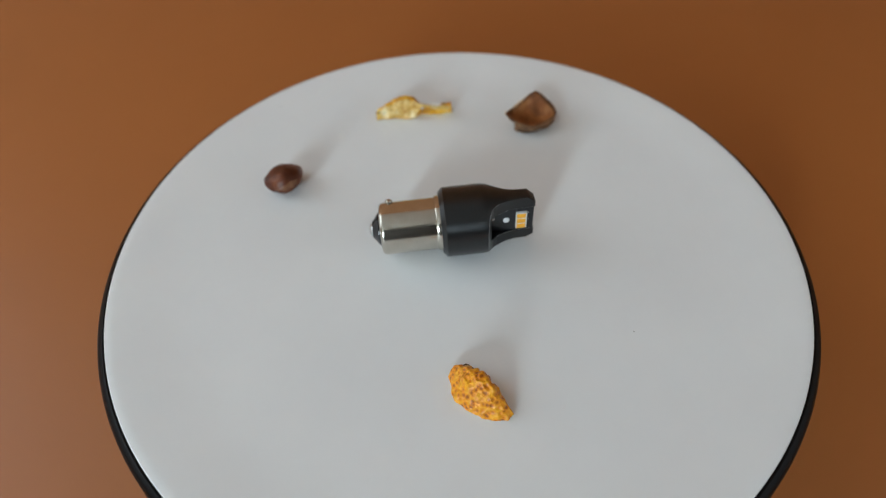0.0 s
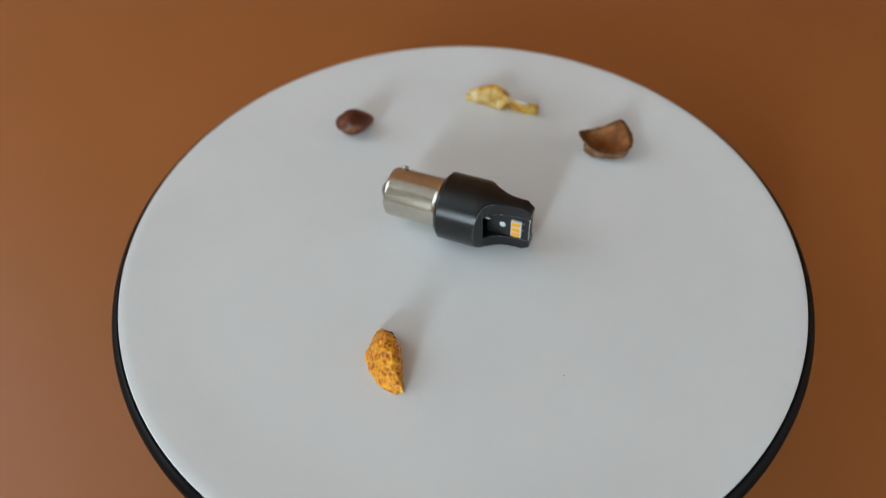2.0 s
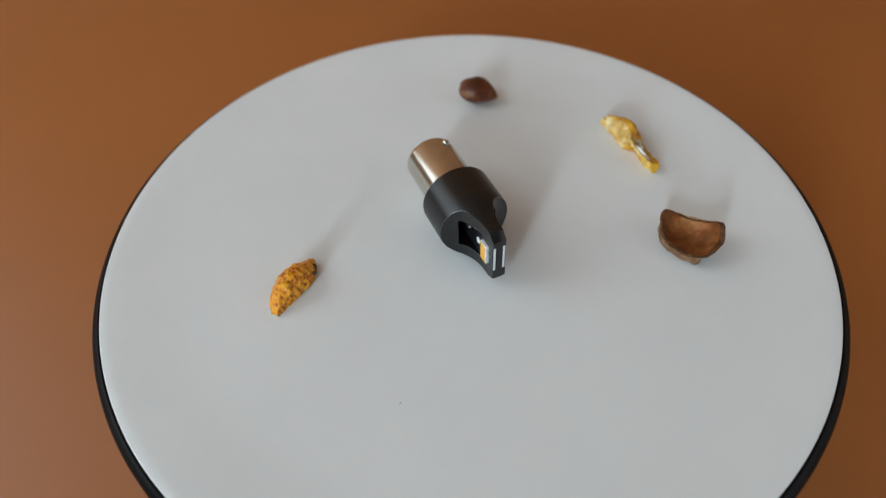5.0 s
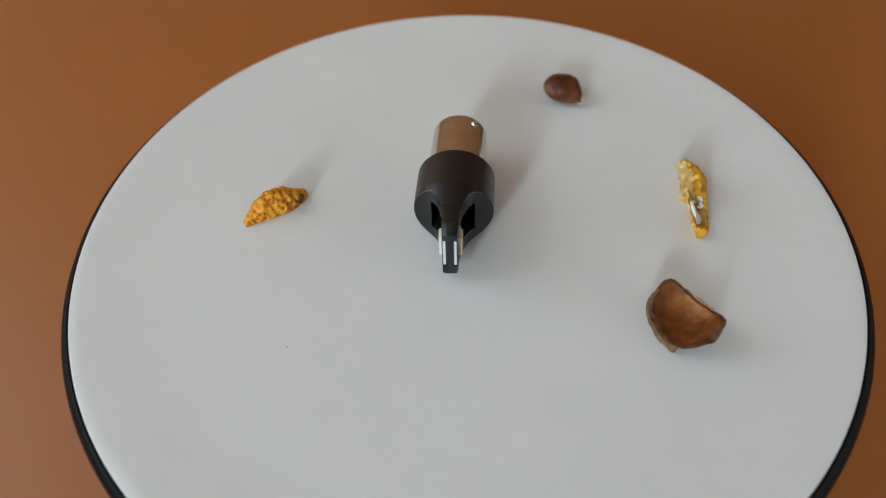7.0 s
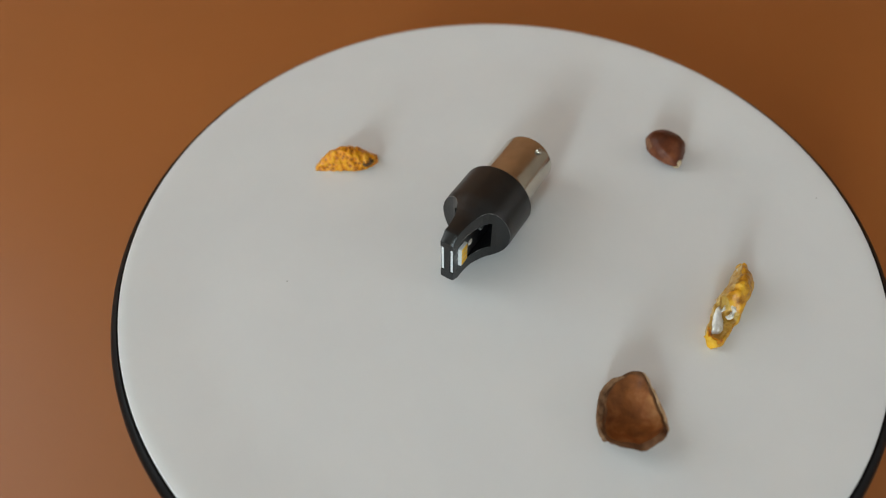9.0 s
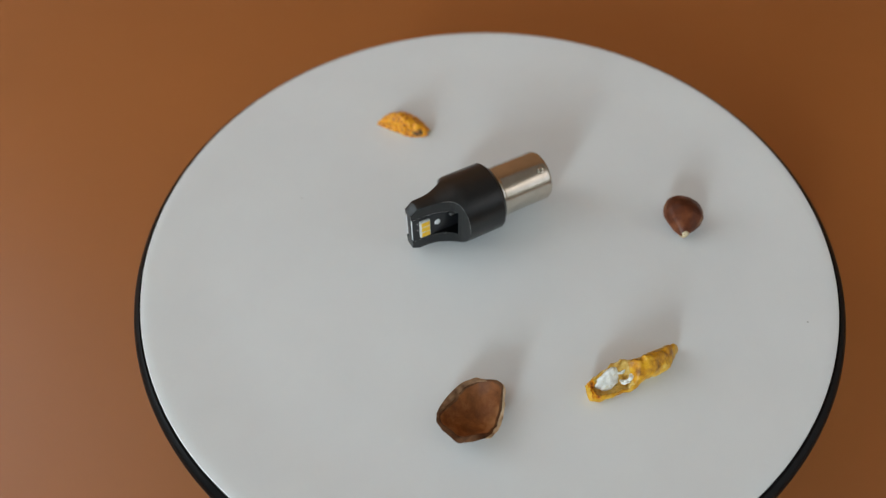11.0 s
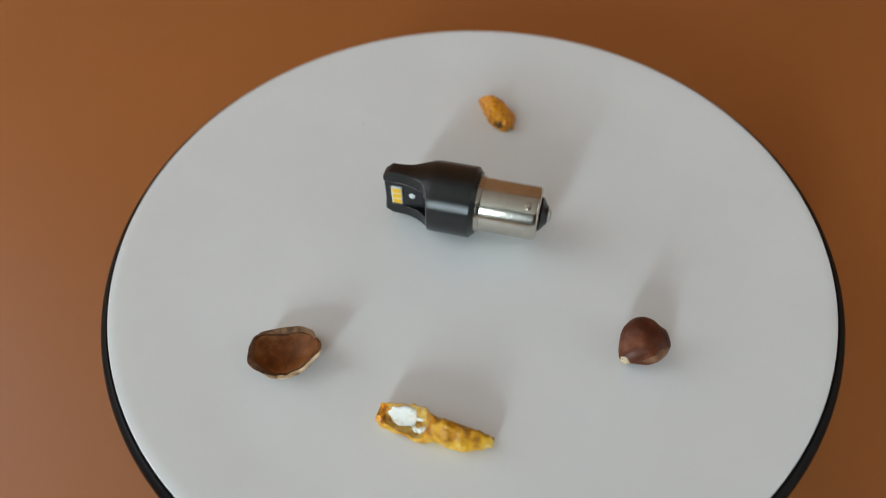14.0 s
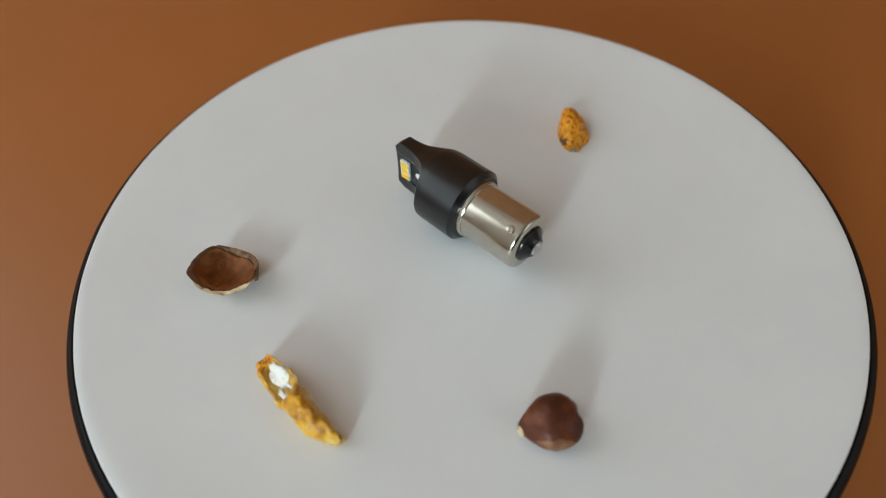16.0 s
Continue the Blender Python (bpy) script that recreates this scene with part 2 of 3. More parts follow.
def window(name, axis, at, hole):
    h0, h1, z0, z1 = hole
    win = thing(name, "white painted window frame in a wall opening", "window", kind="structure")
    w = 0.045

    def bar(part_name, p0, p1, q0, q1, d0=-0.03, d1=0.03):
        bm = bmesh.new()
        if axis == "x":
            box(bm, at + d0, at + d1, p0, p1, q0, q1, 0.004)
        else:
            box(bm, p0, p1, at + d0, at + d1, q0, q1, 0.004)
        part(part_name, bm, FRAME_PAINT, win)
    bar("window_frame", h0, h0 + w, z0, z1)
    bar("window_frame", h1 - w, h1, z0, z1)
    bar("window_frame", h0 + w, h1 - w, z0, z0 + w)
    bar("window_frame", h0 + w, h1 - w, z1 - w, z1)
    return win


def plain_box(name, mat, label, category, *size):
    return tagged(part(name, box(bmesh.new(), *size), mat, smooth=0), label, category, kind="structure")


plain_box("floor", FLOOR_WOOD, "brown wooden floor", "floor", WEST - 0.12, EAST + 0.12, SOUTH - 0.12, NORTH + 0.12, FLOOR - 0.1, FLOOR)
plain_box("ceiling", CEILING_PAINT, "cream painted ceiling", "ceiling", WEST - 0.12, EAST + 0.12, SOUTH - 0.12, NORTH + 0.12, CEIL, CEIL + 0.1)
plain_box("wall_north", BROWN_WALL, "warm brown painted wall", "wall", WEST - 0.12, EAST + 0.12, NORTH, NORTH + 0.12, FLOOR, CEIL)
wall_with_hole("wall_south", "y", SOUTH, -1, WEST, EAST, WIN_S)
wall_with_hole("wall_west", "x", WEST, -1, SOUTH, NORTH, WIN_W)
wall_with_hole("wall_east", "x", EAST, 1, SOUTH, NORTH, FILL_E)
window("window_1", "y", SOUTH - 0.075, WIN_S)
window("window_2", "x", WEST - 0.075, WIN_W)
# unseen frame added round the east fill
window("added_east_window", "x", EAST + 0.075, FILL_E)


# ---- table and turntable ----
TABLE_Z = -0.048


def table():
    t = thing("table", "plain orange-brown table under a turntable", "table")
    part("tabletop", box(bmesh.new(), -0.74, 0.95, -0.5, 0.58, TABLE_Z - 0.03, TABLE_Z, 0.004), BROWN_TOP, t)
    for x in (-0.70, 0.83):
        for y in (-0.43, 0.51):
            bm = bmesh.new()
            box(bm, x, x + 0.06, y - 0.03, y + 0.03, FLOOR, TABLE_Z - 0.03, 0.004)
            part("leg", bm, BROWN_TOP, t)
    return t


def turntable_base():
    b = thing("turntable", "low round black plastic turntable base on a brown table", "turntable")
    part("housing", lathe_z(bmesh.new(), [(0.088, TABLE_Z + 0.003), (0.092, TABLE_Z + 0.005), (0.092, -0.018), (0.089, -0.0162)], 96), BLACK_PLASTIC, b)
    for k in range(4):
        a = radians(45 + 90 * k)
        bm = bmesh.new()
        bmesh.ops.create_cone(bm, cap_ends=True, segments=20, radius1=0.008, radius2=0.007, depth=0.003, matrix=Matrix.Translation((0.07 * math.cos(a), 0.07 * math.sin(a), TABLE_Z + 0.0015)))
        part("foot", bm, BLACK_PLASTIC, b)
    return b


PLATE = -0.0010  # the plate is very slightly dished


def platter():
    p = thing("turntable_platter", "round matte white turntable platter with a black rim", "turntable")
    part("top_plate", lathe_z(bmesh.new(), [(0.0965, -0.0030), (0.0996, -0.0028), (0.1000, -0.0004), (0.0998, -0.0001), (0.0994, 0.0), (0.0975, -0.00006), (0.094, -0.00022), (0.089, -0.0005), (0.084, -0.0008), (0.080, -0.00095), (0.076, PLATE), (0.04, PLATE)], 256), WHITE_PLATE, p, "matte white round plate")
    part("rim", lathe_z(bmesh.new(), [(0.0960, -0.0032), (0.1002, -0.0008), (0.1006, -0.0007), (0.1018, -0.0013), (0.1025, -0.0023), (0.1027, -0.0040), (0.1027, -0.0145), (0.1021, -0.0158), (0.0900, -0.0160)], 256), BLACK_PLASTIC, p, "black flared plastic rim")
    return p


# ---- the bulb ----
BULB_AXIS = 10.05


def heat_sink(bulb):
    """Turned body, scooped from both sides down to a blade, with a pocket for the boards."""
    radius = [(0.5, 8.8), (0.75, 9.0), (1.7, 10.05), (11.8, 10.05), (12.8, 10.0), (14.0, 9.8), (15.2, 9.5), (16.6, 9.2), (18.0, 8.85), (19.4, 8.6), (20.8, 8.5), (22.2, 8.4), (25.2, 8.4), (25.5, 8.25), (27.2, 6.6), (27.4, 6.4)]
    scoop = [(0.5, 12.0), (12.9, 12.0), (13.05, 10.0), (13.25, 8.9), (13.6, 7.6), (14.05, 6.4), (14.6, 5.4), (15.2, 4.6), (16.4, 3.7), (18.2, 2.9), (19.8, 2.35), (21.5, 2.05), (23.5, 1.9), (27.4, 1.8)]
    mouth, half, deep = 14.6, 4.45, 0.75
    stations = sorted(set([x for x, _ in radius] + [x for x, _ in scoop] + [mouth - 0.02] + [12.9 + 0.3 * k for k in range(24)] + [12.95 + 0.05 * k for k in range(10)]))
    rings = []
    for x in stations:
        r, s = interp(x, radius), interp(x, scoop)
        low = 0.9 * max(0.0, (x - 25.2) / 2.2)   # the lower corner of the tip is fuller
        zs = [-r * math.cos(k / 28 * math.acos(half / r)) for k in range(29)]
        zs = zs + [-half + 0.02 + (2 * half - 0.04) * k / 12 for k in range(13)] + [-z for z in zs[::-1]]
        side = []
        for k, z in enumerate(zs):
            y = min(math.sqrt(max(r * r - z * z, 0)), s)
            if 29 <= k < 42 and x >= mouth:
                y = min(y, deep)
            side.append((y, z - low if z < -5 else z))
        ring = [(x, y, z) for y, z in side] + [(x, -y, z) for y, z in side[::-1]][1:-1]
        rings.append([Vector((a, b, c + BULB_AXIS)) * MM for a, b, c in ring])
    bm = loft(bmesh.new(), rings)
    # open the pocket's back wall and let it run on into the body
    wall = [f for f in bm.faces if abs(f.calc_center_median().x / MM - mouth + 0.01) < 0.009 and abs(f.calc_center_median().z / MM - BULB_AXIS) < half - 0.1]
    bmesh.ops.delete(bm, geom=wall, context="FACES")
    for side in (1, -1):
        tunnel = bmesh.ops.create_cube(bm, size=1)
        bmesh.ops.transform(bm, verts=tunnel["verts"], matrix=Matrix.LocRotScale(Vector((11.0, side * 3.07, BULB_AXIS)) * MM, None, Vector((7.16, 4.66, 2 * half)) * MM))
        front = max({f for v in tunnel["verts"] for f in v.link_faces}, key=lambda f: f.calc_center_median().x)
        bmesh.ops.delete(bm, geom=[front], context="FACES_ONLY")
    body = part("heat_sink", bm, ANODISED, bulb, "black anodised aluminium body", 28)
    # thin pale tubes draw the edge highlights along the worn arcs and blade
    for side in (1, -1):
        line = []
        for x in [18.4 - 0.2 * k for k in range(26)] + [13.3 - 0.04 * k for k in range(6)]:
            r, s = interp(x, radius), interp(x, scoop)
            if s < r:
                line.append(Vector((x, side * s, BULB_AXIS + math.sqrt(r * r - s * s))))
        line += [Vector((13.06, side * (10.03 - 0.05 * k), BULB_AXIS + 0.6 - 0.7 * k)) for k in range(3)]
        rings = []
        for k, q in enumerate(line):
            w = 0.075 * (0.4 + 0.6 * abs(math.sin(k * 0.9))) if 0 < k < len(line) - 1 else 0.01
            rings.append([(q + Vector((math.cos(a) * w, 0, math.sin(a) * w))) * MM for a in [2 * math.pi * i / 6 for i in range(6)]])
        part("worn_edge_highlight", loft(bmesh.new(), rings), EDGE_HIGHLIGHT, body, "thin worn metal edge with its highlight modelled in", 60)
        for z in (half, -half):
            rings = []
            for k in range(35):
                x = 16.4 + 10.6 * k / 34
                w = 0.07 * (0.35 + 0.65 * abs(math.sin(k * 0.7 + z)))
                rings.append([Vector((x, side * interp(x, scoop) + math.cos(a) * w, z + BULB_AXIS + math.sin(a) * w)) * MM for a in [2 * math.pi * i / 6 for i in range(6)]])
            part("worn_edge_highlight", loft(bmesh.new(), rings), EDGE_HIGHLIGHT, body, "thin worn metal edge with its highlight modelled in", 60)
    return body


def board(bulb, side, phosphor):
    """One circuit board with three stacked LEDs, on the +y or -y side of the blade."""
    def slab(x0, x1, y0, y1, z0, z1, bevel=0.0):
        y0, y1 = sorted((side * y0, side * y1))
        return box(bmesh.new(), x0 * MM, x1 * MM, y0 * MM, y1 * MM, (z0 + BULB_AXIS) * MM, (z1 + BULB_AXIS) * MM, bevel * MM)
    b = part("circuit_board", slab(9.5, 27.1, 0.78, 1.85, -4.3, 4.3), BOARD, bulb, "black circuit board", 0)
    part("board_edge", slab(27.02, 27.22, 1.0, 1.62, -4.2, 4.2), BOARD_EDGE, b, "bare pale metal board edge", 0)
    for k in (-1, 0, 1):
        z = 2.05 * k
        part("led_package", slab(22.0, 25.1, 1.8, 2.75, z - 1.03, z + 1.03, 0.12), CERAMIC, b, "white ceramic package")
        part("led_phosphor", slab(22.2, 24.75, 2.5, 2.85, z - 0.86, z + 0.86, 0.1), phosphor, b, "yellow-orange phosphor window")
    for z in (-0.3, 2.3):
        part("solder_pad", slab(25.45, 25.75, 1.8, 1.95, z - 0.22, z + 0.22, 0.05), SOLDER, b)
    bm = bmesh.new()
    bmesh.ops.create_uvsphere(bm, u_segments=20, v_segments=12, radius=1.0 * MM, matrix=Matrix.LocRotScale(Vector((19.3, side * 1.85, BULB_AXIS)) * MM, None, (0.95, 0.35, 1.0)))
    part("rivet", bm, CERAMIC, b, "shiny pale rivet head")
    bm = bmesh.new()
    lathe_x(bm, [(13.2, 0.3), (13.4, 0.45), (15.6, 0.45), (15.8, 0.3)], 14, side * 2.5, BULB_AXIS + 1.8)
    part("wire_end", bm, SOLDER, b)


def led_bulb():
    bulb = thing("led_bulb", "black LED bulb with nickel bayonet base lying on its side", "light bulb")
    heat_sink(bulb)
    part("collar", lathe_x(bmesh.new(), [(-0.9, 7.2), (-0.75, 7.75), (-0.35, 7.95), (0.5, 7.95), (0.65, 7.6)], 96, 0, BULB_AXIS), NICKEL, bulb, "bright nickel collar")
    shell = part("base_shell", lathe_x(bmesh.new(), [(-16.6, 4.6), (-16.7, 4.9), (-16.6, 6.5), (-16.45, 7.0), (-16.1, 7.35), (-15.6, 7.48), (-15.2, 7.5), (-0.7, 7.5), (-0.6, 7.3)], 96, 0, BULB_AXIS), NICKEL, bulb, "nickel-plated bayonet shell")
    part("insulator", lathe_x(bmesh.new(), [(-16.6, 4.9), (-17.15, 4.75), (-17.5, 4.3), (-18.3, 3.1), (-18.9, 2.45), (-19.0, 1.5)], 48, 0, BULB_AXIS), BLACK_GLASS, bulb, "glossy black glass insulator")
    part("contact", lathe_x(bmesh.new(), [(-18.4, 1.9), (-18.9, 2.0), (-19.4, 1.75), (-19.75, 1.2), (-19.9, 0.5), (-19.9, 0.1)], 32, 0, BULB_AXIS), SOLDER, bulb, "solder contact")
    for turn in (58, -98):
        d = Vector((0, math.cos(radians(turn)), math.sin(radians(turn))))
        bm = bmesh.new()
        loft(bm, [[(Vector((-13.5, 0, BULB_AXIS)) + d * h + (Vector((1, 0, 0)) * math.cos(a) + d.cross(Vector((1, 0, 0))) * math.sin(a)) * r) * MM for a in [2 * math.pi * k / 20 for k in range(20)]] for h, r in ((7.2, 1.0), (8.0, 1.0), (8.25, 0.85), (8.35, 0.5), (8.2, 0.35), (8.2, 0.1))])
        part("bayonet_pin", bm, NICKEL, shell, "small round bayonet pin")
    for side, phosphor in ((-1, PHOSPHOR), (1, PHOSPHOR_YELLOW)):
        board(bulb, side, phosphor)
    return bulb


# ---- shells, nut and peels on the platter ----
def wobble(p, scale, amount, seed=0):
    return noise.noise(Vector(p) * scale + Vector((seed, 0, 0))) * amount


def hazelnut():
    """A rounded teardrop: blunt, slightly notched back, low pointed tip."""
    nut = thing("hazelnut", "glossy dark brown nut with a pale pointed tip", "nut")
    bm = bmesh.new()
    bmesh.ops.create_uvsphere(bm, u_segments=56, v_segments=36, radius=1)

    def shape(c):
        x, y, z = c
        grow = 1 + 0.02 * math.sin(3 * math.atan2(z, y) + 1)
        pull = max(x, 0) ** 2
        wide = 5.85 * (1 - 0.36 * pull * x if x > 0 else 1)
        high = 4.1 * (1 - 0.30 * pull * x if x > 0 else 1 - 0.16 * x * x)
        notch = 0.8 * math.exp(-((y + 0.15) ** 2) / 0.05) * max(-x, 0) ** 3
        lean = radians(-15)
        yy, zz = wide * y * grow, high * z * grow
        yy, zz = yy * math.cos(lean) - zz * math.sin(lean), yy * math.sin(lean) + zz * math.cos(lean)
        return Vector((6.25 * x + 1.7 * pull * pull + notch - 0.5, yy - 0.2, 4.15 + zz - 1.2 * pull * x))
    def skin(c, lift=0.0):
        p = (shape(c) + c * (lift + wobble(c, 1.5, 0.4, 3) + wobble(c, 4.0, 0.16, 8))) * MM
        p.z = max(p.z, 0)
        return p
    for v in bm.verts:
        v.co = skin(v.co.copy())
    part("kernel", bm, NUT_SKIN, nut, smooth=60)
    # dull tan patches low on both flanks; the -y one paints in a glossy highlight
    for flank, tilt, middle in ((1, 26, 0.12), (-1, -2, -0.42)):
        rows = []
        for i in range(9):
            row = []
            for k in range(40):
                a, r = 2 * math.pi * k / 40, i / 8
                r *= 1 + wobble((math.cos(a), math.sin(a), 0), 2.2, 0.35, 5 * flank)
                x = max(middle + 0.6 * r * math.cos(a), -0.97)
                b = radians(tilt + 20 * r * math.sin(a))
                w = math.sqrt(max(1 - x * x, 0))
                row.append(skin(Vector((x, flank * w * math.cos(b), w * math.sin(b))), 0.05 * (1 - (i / 8) ** 6) - 0.02))
            rows.append(row)
        part("tan_patch", loft(bmesh.new(), rows[1:], cap=False, floor=True), NUT_TAN, nut, "dull tan patch low on a flank", 60)
    bm = bmesh.new()
    bmesh.ops.create_uvsphere(bm, u_segments=16, v_segments=10, radius=1)
    for v in bm.verts:
        c = v.co.copy()
        v.co = Vector((6.35 + 1.0 * c.x, 0.0 + 1.5 * c.y * (1 - 0.3 * c.x), 2.75 + 1.45 * c.z)) * MM + c * wobble(c, 3, 0.0002)
    part("tip_scar", bm, NUT_SCAR, nut, "pale rough tip")
    return nut


def husk():
    """An open half shell: irregular outline, uneven rim, thin wall."""
    h = thing("nut_husk", "open brown half of a dry nut husk on the white platter", "nut shell")
    outline = [8.2, 6.7, 5.6, 6.4, 8.5, 8.3, 8.4, 8.3, 7.4, 7.0, 7.7, 9.9]
    thick = [0.7, 0.6, 0.6, 0.8, 1.0, 1.4, 1.5, 1.3, 1.0, 1.0, 1.0, 0.9]
    rim = [4.9, 3.7, 3.2, 3.2, 4.5, 5.2, 5.9, 7.4, 4.7, 4.0, 4.3, 5.9]
    n, rings = 96, 18

    def surface(a, s, inset):
        r = around(a, outline) + wobble((math.cos(radians(a)) * 2, math.sin(radians(a)) * 2, 0), 1.7, 0.3) - (around(a, thick) if inset else 0.0)
        top = around(a, rim) + wobble((math.cos(radians(a)) * 2, math.sin(radians(a)) * 2, 5), 1.6, 0.3)
        rr = r * s
        zz = inset + (top - inset) * ((0.75 * s ** 2 + 0.25 * s ** 4) if inset else (0.5 * s ** 1.8 + 0.5 * s ** 4))
        p = Vector((rr * math.cos(radians(a)), rr * math.sin(radians(a)), zz))
        rough = s ** 6
        p += Vector((wobble(p, 1.1, 0.15 * rough, 31), wobble(p, 1.1, 0.15 * rough, 32), wobble(p, 1.3, 0.22 * rough, 33)))
        return p + Vector((0, 0, wobble(p, 0.3, 0.35 * s)))
    angles = [-180 + 360 * k / n for k in range(n)]

    def bowl(inset, s0, s1):
        return [[surface(a, s0 + (s1 - s0) * k / rings, inset) * MM for a in angles] for k in range(rings + 1)]
    outer, inner = bowl(0.0, 0.03, 1.0), bowl(1.05, 0.03, 1.0)
    part("outer_skin", loft(bmesh.new(), outer, cap=False, floor=True), HUSK, h, "rough brown outer skin", 60)
    part("lining", loft(bmesh.new(), inner, cap=False, floor=True), LINING, h, "smooth reddish-brown lining", 60)
    mid = [(p + q) / 2 + Vector((0, 0, 0.0001)) for p, q in zip(outer[-1], inner[-1])]
    part("broken_edge", loft(bmesh.new(), [outer[-1], mid, inner[-1]], cap=False), HUSK, h, "dark broken edge", 60)
    # the pale corky layer bulges out below the rim along one side
    pale = [k for k, a in enumerate(angles) if 38 < a < 152]
    bands = []
    for ring, out in ((-6, 0.0), (-5, 0.25), (-4, 0.5), (-3, 0.65), (-2, 0.65), (-1, 0.35), (-1, -0.35)):
        row = []
        for k in pale:
            way = Vector((math.cos(radians(angles[k])), math.sin(radians(angles[k])), 0))
            fade = min(1.0, 0.06 * min(angles[k] - 38, 152 - angles[k]))
            lift = 0.00018 if out < 0 else 0.0
            row.append(outer[ring][k] + way * (out * fade * (1 + wobble((k, ring, 0), 0.37, 0.5))) * MM + Vector((0, 0, lift)))
        bands.append(row)
    part("pale_edge", loft(bmesh.new(), bands, closed=False, cap=False), HUSK_EDGE, h, "pale tan corky edge", 60)
    # a torn outer flap that stands off along one side
    rings_f = []
    for k in range(41):
        a = -190 + 130 * k / 40
        r, top, grow = around(a, outline), around(a, rim), math.sin(math.pi * k / 40) ** 0.5
        way = Vector((math.cos(radians(a)), math.sin(radians(a)), 0))
        r -= 0.7 * (1 - grow)
        ring = [(r - 1.2, 0.35), (r - 0.2 + 0.4 * grow, 0.9), (r + 1.25 * grow, top - 1.6), (r + 1.6 * grow, top - 0.4), (r + 1.45 * grow, top + 0.7 * grow), (r + 0.25 * grow, top + 0.5 * grow), (r - 0.15, top - 0.35), (r - 0.5, top - 1.6)]
        rings_f.append([(way * (x + wobble((k * 0.3, z, 1), 0.9, 0.2)) + Vector((0, 0, max(z + wobble((k * 0.3, x, 9), 0.8, 0.3), 0.1)))) * MM for x, z in ring])
    part("torn_flap", loft(bmesh.new(), rings_f), HUSK_FLAP, h, "torn outer flap of husk", 60)
    return h


def curled_sheet(f, nu, nv, thick, crumple):
    """A closed curled sheet: f(u, v) gives its outside, which is thickened inwards and then crumpled. Returns the points of both sides."""
    pts = [[Vector(f(i / nu, -1 + 2 * j / nv)) for j in range(nv + 1)] for i in range(nu + 1)]
    inn = []
    for i in range(nu + 1):
        row = []
        for j in range(nv + 1):
            du = pts[min(i + 1, nu)][j] - pts[max(i - 1, 0)][j]
            dv = pts[i][min(j + 1, nv)] - pts[i][max(j - 1, 0)]
            nrm = du.cross(dv)
            row.append(pts[i][j] - (nrm.normalized() if nrm.length > 0 else Vector()) * thick)
        inn.append(row)
    return [[crumple(p) for p in row] for row in pts], [[crumple(p) for p in row] for row in inn]


def sheet_meshes(pts, inn):
    a = loft(bmesh.new(), [[p * MM for p in r] for r in pts], closed=False, cap=False)
    edge_out = [p for p in pts[0]] + [r[-1] for r in pts[1:]] + pts[-1][::-1][1:] + [r[0] for r in pts[::-1][1:-1]]
    edge_in = [p for p in inn[0]] + [r[-1] for r in inn[1:]] + inn[-1][::-1][1:] + [r[0] for r in inn[::-1][1:-1]]
    b = loft(bmesh.new(), [[p * MM for p in r] for r in inn], closed=False, cap=False)
    loft(b, [[p * MM for p in edge_out], [p * MM for p in edge_in]], cap=False)
    bmesh.ops.remove_doubles(b, verts=b.verts, dist=1e-7)
    return a, b


def pits(p, scale, depth):
    d = noise.voronoi(Vector(p) * scale)[0][0]
    return -depth * max(0.0, 1 - d * 2.2) ** 2


